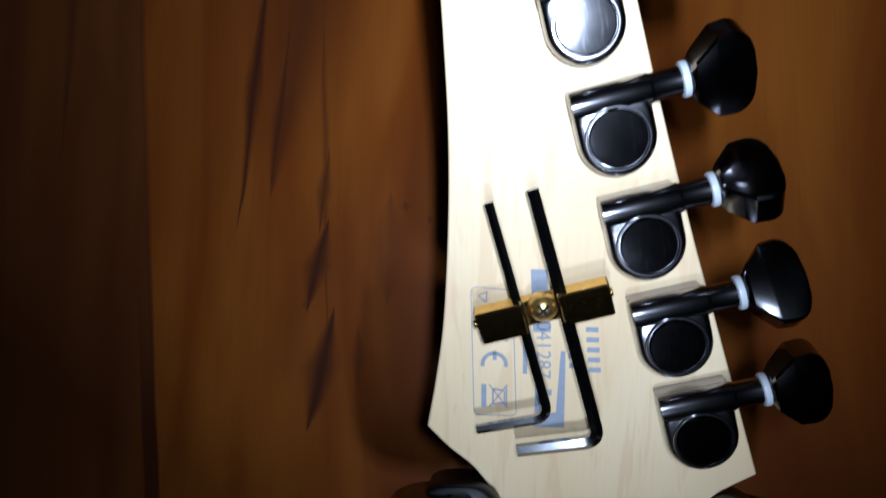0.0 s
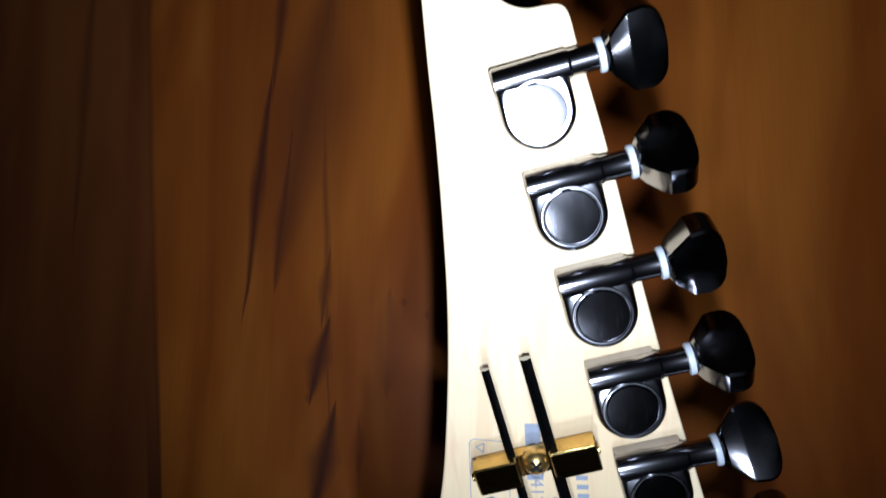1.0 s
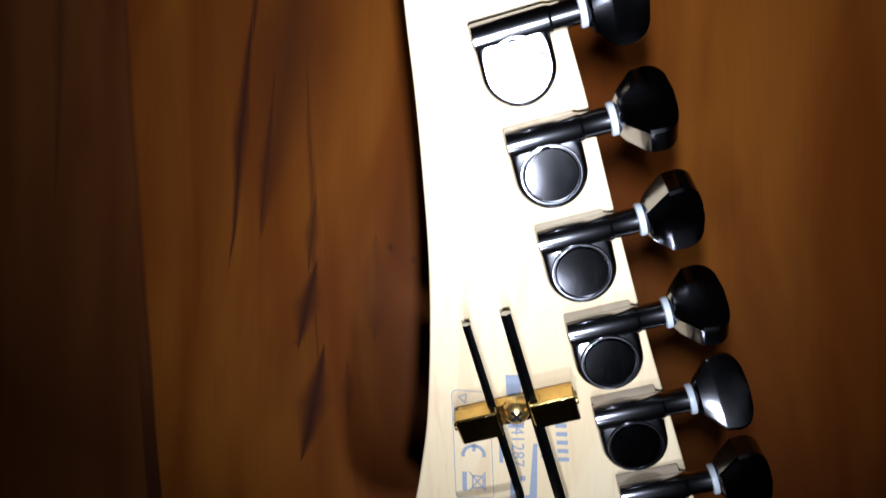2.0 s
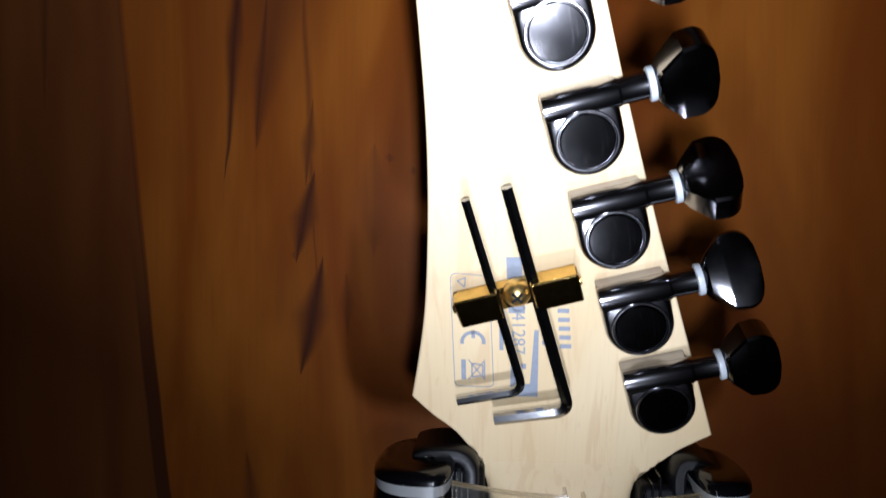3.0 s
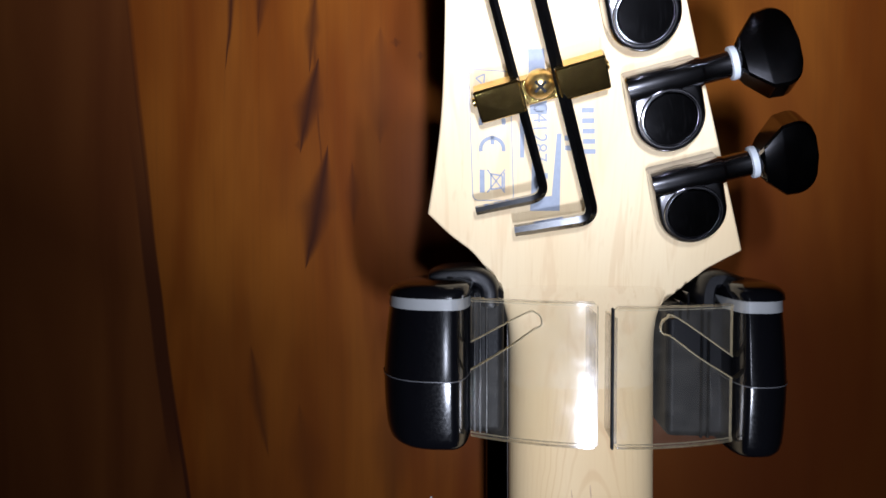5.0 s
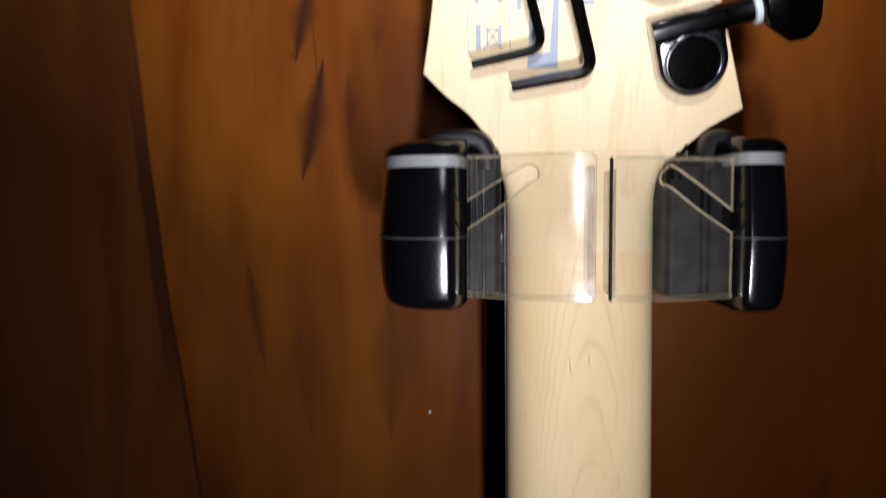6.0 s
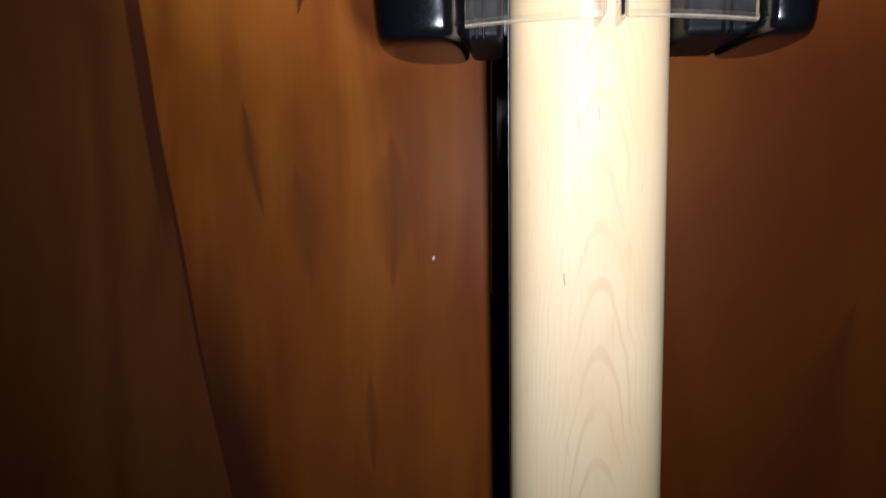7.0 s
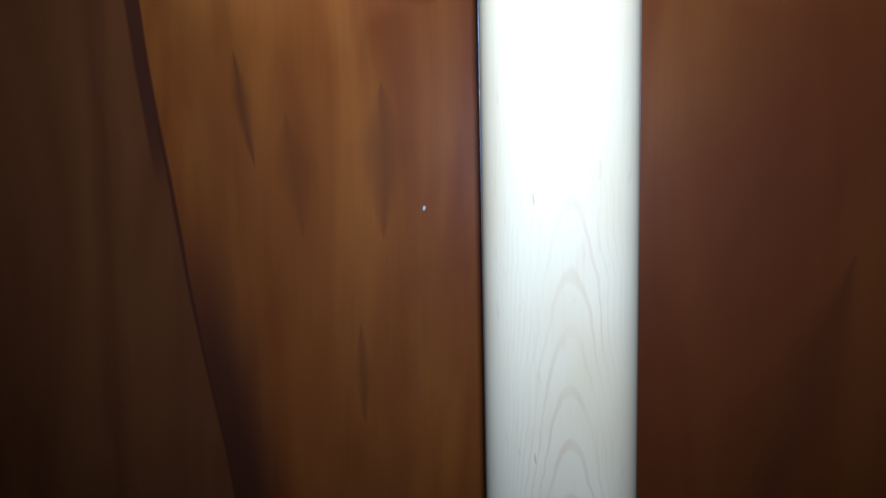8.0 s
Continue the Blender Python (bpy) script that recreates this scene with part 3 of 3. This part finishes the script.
bm = turned(bmesh.new(), [(0.010, 0), (0.010, 0.085)], Matrix.Translation((0.057, -0.098, 0.082)) @ pose(0, 0, 0, -90, 0, 0), 24)
part("arm", bm, BLACK, hanger)
part("crossbar", box(bmesh.new(), 0.006, 0.107, -0.116, -0.097, 0.0790, 0.096, 0.004, 3), BLACK, hanger)


def barrel(cx, cy, flip, out, inn, deep, levels, n=48):
    """Stacked sections, round on the outer side and squarer toward the neck; levels: height, outer, inner and depth factor."""
    rings = []
    for z, fo, fi, fd in levels:
        ring = []
        for k in range(n):
            t = 2 * math.pi * k / n
            c, s = math.cos(t), math.sin(t)
            a, p = (inn * fi, 4.2) if c > 0 else (out * fo, 2.5)
            ring.append((cx + flip * a * math.copysign(abs(c) ** (2 / p), c), cy + deep * fd * math.copysign(abs(s) ** (2 / 2.7), s), z))
        rings.append(ring)
    return loft(bmesh.new(), rings)


def yoke(cx, out, inn, flip):
    cy, deep = -0.1385, 0.0266
    levels = [(0.0738, 0.62, 0.72, 0.66), (0.0740, 0.72, 0.86, 0.80), (0.0746, 0.82, 0.95, 0.89), (0.0757, 0.89, 0.985, 0.935), (0.0776, 0.935, 1.0, 0.955)]
    levels += [(0.0800, 0.962, 1.0, 0.963), (0.084, 0.985, 1.0, 0.978), (0.089, 0.997, 1.0, 0.993), (0.0925, 1.0, 1.0, 1.0)]
    levels += [(0.0935, 1.0, 1.0, 1.0), (0.098, 0.988, 1.0, 0.982), (0.103, 0.966, 0.998, 0.962), (0.108, 0.935, 0.995, 0.940), (0.1113, 0.91, 0.992, 0.924)]
    body = part("yoke", barrel(cx, cy, flip, out, inn, deep, levels), BLACK, hanger, "glossy black barrel-shaped yoke", None, 50)
    band = [(0.1113, 0.905, 0.985, 0.922), (0.1114, 0.918, 0.995, 0.935), (0.1143, 0.908, 0.993, 0.924), (0.1144, 0.89, 0.98, 0.912)]
    part("band", barrel(cx, cy, flip, out, inn, deep, band), GREY, body, "light grey plastic band", None, 50)
    top = [(0.1145, 0.895, 1.0, 0.915), (0.1160, 0.875, 1.12, 0.90), (0.1172, 0.80, 1.13, 0.86), (0.1181, 0.68, 1.08, 0.80), (0.1188, 0.48, 0.9, 0.62), (0.1191, 0.25, 0.6, 0.4)]
    part("top_cap", barrel(cx, -0.1455, flip, out, inn, 0.0197, top), BLACK, body, "", None, 50)
    seam = [(0.0929, 1.0, 1.0, 1.0), (0.09295, 1.014, 1.01, 1.009), (0.0932, 1.014, 1.01, 1.009), (0.09325, 1.0, 1.0, 1.0)]
    part("mould_line", barrel(cx, cy, flip, out, inn, deep, seam), SEAM, body, "thin pale mould line")
    return body


def flap_depth(x, inner, outer):
    """How far out the bent sheet stands at x."""
    t = min(1.0, max(0.0, (x - outer) / (inner - outer)))
    return -0.1590 - 0.0088 * math.sin(t * math.pi / 2) ** 0.9


def flap_mesh(inner, outer, top, slot, dark_edge):
    """A clear bent sheet from the yoke to the middle, with a flange turned in toward the neck and a slanting slot that is open toward the yoke."""
    s = 1 if inner > outer else -1
    foot = 0.0775
    low, low_mid, low_in, up_in, up, cx, cz, r = slot
    pts = [(outer, top), (inner - s * 0.001, top), (inner, top - 0.001), (inner, foot + 0.001), (inner - s * 0.001, foot), (outer, foot), (outer, low), low_mid, low_in]
    pts += [(cx + s * r * math.cos(a), cz + r * math.sin(a)) for a in np.linspace(-0.9, 1.8, 9)]
    pts += [up_in, (outer, up)]
    bm = bmesh.new()
    bm.faces.new([bm.verts.new((x, 0, z)) for x, z in pts])
    lo, hi = min(inner, outer), max(inner, outer)
    for xx in np.linspace(lo, hi, 12)[1:-1]:
        bmesh.ops.bisect_plane(bm, geom=bm.verts[:] + bm.edges[:] + bm.faces[:], plane_co=(xx, 0, 0), plane_no=(1, 0, 0))
    up_faces = bmesh.ops.extrude_face_region(bm, geom=bm.faces[:])
    bmesh.ops.translate(bm, verts=[v for v in up_faces["geom"] if isinstance(v, bmesh.types.BMVert)], vec=(0, 0.0022, 0))
    for v in bm.verts:
        v.co.y += flap_depth(v.co.x, inner, outer)

    def lip(x0, x1, z0, z1):
        rows = []
        for k in range(13):
            x = x0 + (x1 - x0) * k / 12
            y = flap_depth(x, inner, outer)
            rows.append([(x, y - 0.00005, z0), (x, y - 0.0006, z0 + 0.0002), (x, y - 0.0006, z1 - 0.0002), (x, y - 0.00005, z1)])
        loft(bm, rows)

    lip(inner - s * 0.0009, outer, top - 0.0009, top - 0.0001)
    lip(inner - s * 0.0009, outer, foot + 0.0001, foot + 0.0014)
    # a raised bead added round the slot; its pale tint draws the lit edge
    rim = spline([(outer, 0, low), (low_mid[0], 0, low_mid[1]), (low_in[0], 0, low_in[1])] + [(cx + s * r * math.cos(a), 0, cz + r * math.sin(a)) for a in (-0.5, 0.4, 1.2)] + [(up_in[0], 0, up_in[1]), (outer, 0, up)], 5)
    rows = []
    for k, p in enumerate(rim):
        d = (rim[min(k + 1, len(rim) - 1)] - rim[max(k - 1, 0)]).normalized()
        side = Vector((-d.z, 0, d.x)) * 0.00020
        q = Vector((p.x, flap_depth(p.x, inner, outer) - 0.0001, p.z))
        rows.append([q + side, q + Vector((0, -0.0005, 0)), q - side, q + Vector((0, 0.0022, 0))])
    before = set(bm.faces)
    loft(bm, rows)
    for f in set(bm.faces) - before:
        f.material_index = 1
    x0, x1 = sorted((inner - s * 0.0001, inner - s * 0.0011))
    # added black strip: the dark look of the clear edge, put into colour
    if dark_edge:
        box(bm, inner - 0.0009, inner - 0.0002, -0.1690, -0.1674, foot + 0.0002, top - 0.0002, 0.0002, 1)
    box(bm, x0, x1, -0.1655, -0.1505, foot + 0.0006, top - 0.0030, 0.0002, 1)
    return bm


left = yoke(0.0170, 0.0172, 0.0078, 1)
right = yoke(0.0975, 0.0114, 0.0053, -1)
SLOTS = (
    (left, 0.0571, 0.0250, 0.1144, (0.0953, (0.0353, 0.1024), (0.0410, 0.1070), (0.0389, 0.1110), 0.1027, 0.0409, 0.1092, 0.0023)),
    (right, 0.0611, 0.0925, 0.1133, (0.0941, (0.0830, 0.1001), (0.0756, 0.1056), (0.0770, 0.1104), 0.0998, 0.0752, 0.1080, 0.0025)),
)
for body, inner, outer, top, slot in SLOTS:
    fl = part("flap", flap_mesh(inner, outer, top, slot, body is right), CLEAR, body, "clear plastic flap with slanting slot", None, 30)
    fl.visible_shadow = False
    for mat in (EDGE, FLANGE, DULL):
        fl.data.materials.append(mat)
    for poly in fl.data.polygons:
        if poly.material_index == 1:
            continue
        poly.material_index = 1 if abs(poly.normal.y) < 0.55 else 0
        if abs(poly.normal.x) > 0.9 and poly.area > 0.0002:
            poly.material_index = 2
        elif body is right and poly.center.y < -0.1670 and poly.center.x < 0.0619:
            poly.material_index = 3


def bent_arm(points, thick, y0, y1):
    """A flat bar of rounded section bent along points in the plane of the wall."""
    path = spline([(x, 0, z) for x, z in points], 6)
    rings = []
    for k, p in enumerate(path):
        d = (path[min(k + 1, len(path) - 1)] - path[max(k - 1, 0)]).normalized()
        side = Vector((-d.z, 0, d.x))
        e = thick * (0.7 if k in (0, len(path) - 1) else 1.0)
        ring = []
        for j in range(16):
            t = 2 * math.pi * (j + 0.5) / 16
            c, q = math.cos(t), math.sin(t)
            c, q = math.copysign(abs(c) ** 0.5, c), math.copysign(abs(q) ** 0.5, q)
            ring.append(Vector((p.x, (y0 + y1) / 2 + q * (y1 - y0) / 2, p.z)) + side * c * e / 2)
        rings.append(ring)
    return loft(bmesh.new(), rings)


part("liner", box(bmesh.new(), 0.0240, 0.0338, -0.1500, -0.108, 0.0758, 0.1165, 0.002, 3), DULL, left, "dark rubber liner beside the neck")
part("liner", box(bmesh.new(), 0.0778, 0.0952, -0.1500, -0.108, 0.0758, 0.1125, 0.002, 3), DULL, right, "dark rubber liner beside the neck")
part("hook", bent_arm([(0.0135, 0.1180), (0.0170, 0.1192), (0.0225, 0.1196), (0.0266, 0.1192), (0.0292, 0.1172), (0.0299, 0.1145), (0.0299, 0.1110)], 0.0058, -0.1520, -0.128),
     SATIN, left, "bent black hook behind the yoke cap", None, 50)
part("hook", bent_arm([(0.0975, 0.1172), (0.0950, 0.1182), (0.0920, 0.1190), (0.0895, 0.1183), (0.0884, 0.1150), (0.0884, 0.1105)], 0.0052, -0.1520, -0.128),
     SATIN, right, "bent black hook behind the yoke cap", None, 50)
for body, x, z in ((left, 0.0190, 0.1182), (right, 0.0955, 0.1180)):
    bm = turned(bmesh.new(), [(0.0012, 0), (0.0013, 0.0008), (0.0012, 0.0016), (0.0006, 0.0020)], Matrix.Translation((x, -0.1512, z)) @ pose(0, 0, 0, 90, 0, 0), 16)
    part("pin", bm, BLACK, body)
for body, ribs in ((left, ((0.0255, 0.076, 0.115), (0.0270, 0.076, 0.115), (0.0288, 0.076, 0.115))),
                   (right, ((0.0788, 0.108, 0.1108), (0.0808, 0.108, 0.1132), (0.0829, 0.108, 0.1155), (0.0866, 0.076, 0.112), (0.0884, 0.076, 0.112)))):
    for x, low, z in ribs:
        part("rib", box(bmesh.new(), x, x + 0.0007, -0.1512, -0.1300, low, z, 0.0002, 1), BLACK, body)
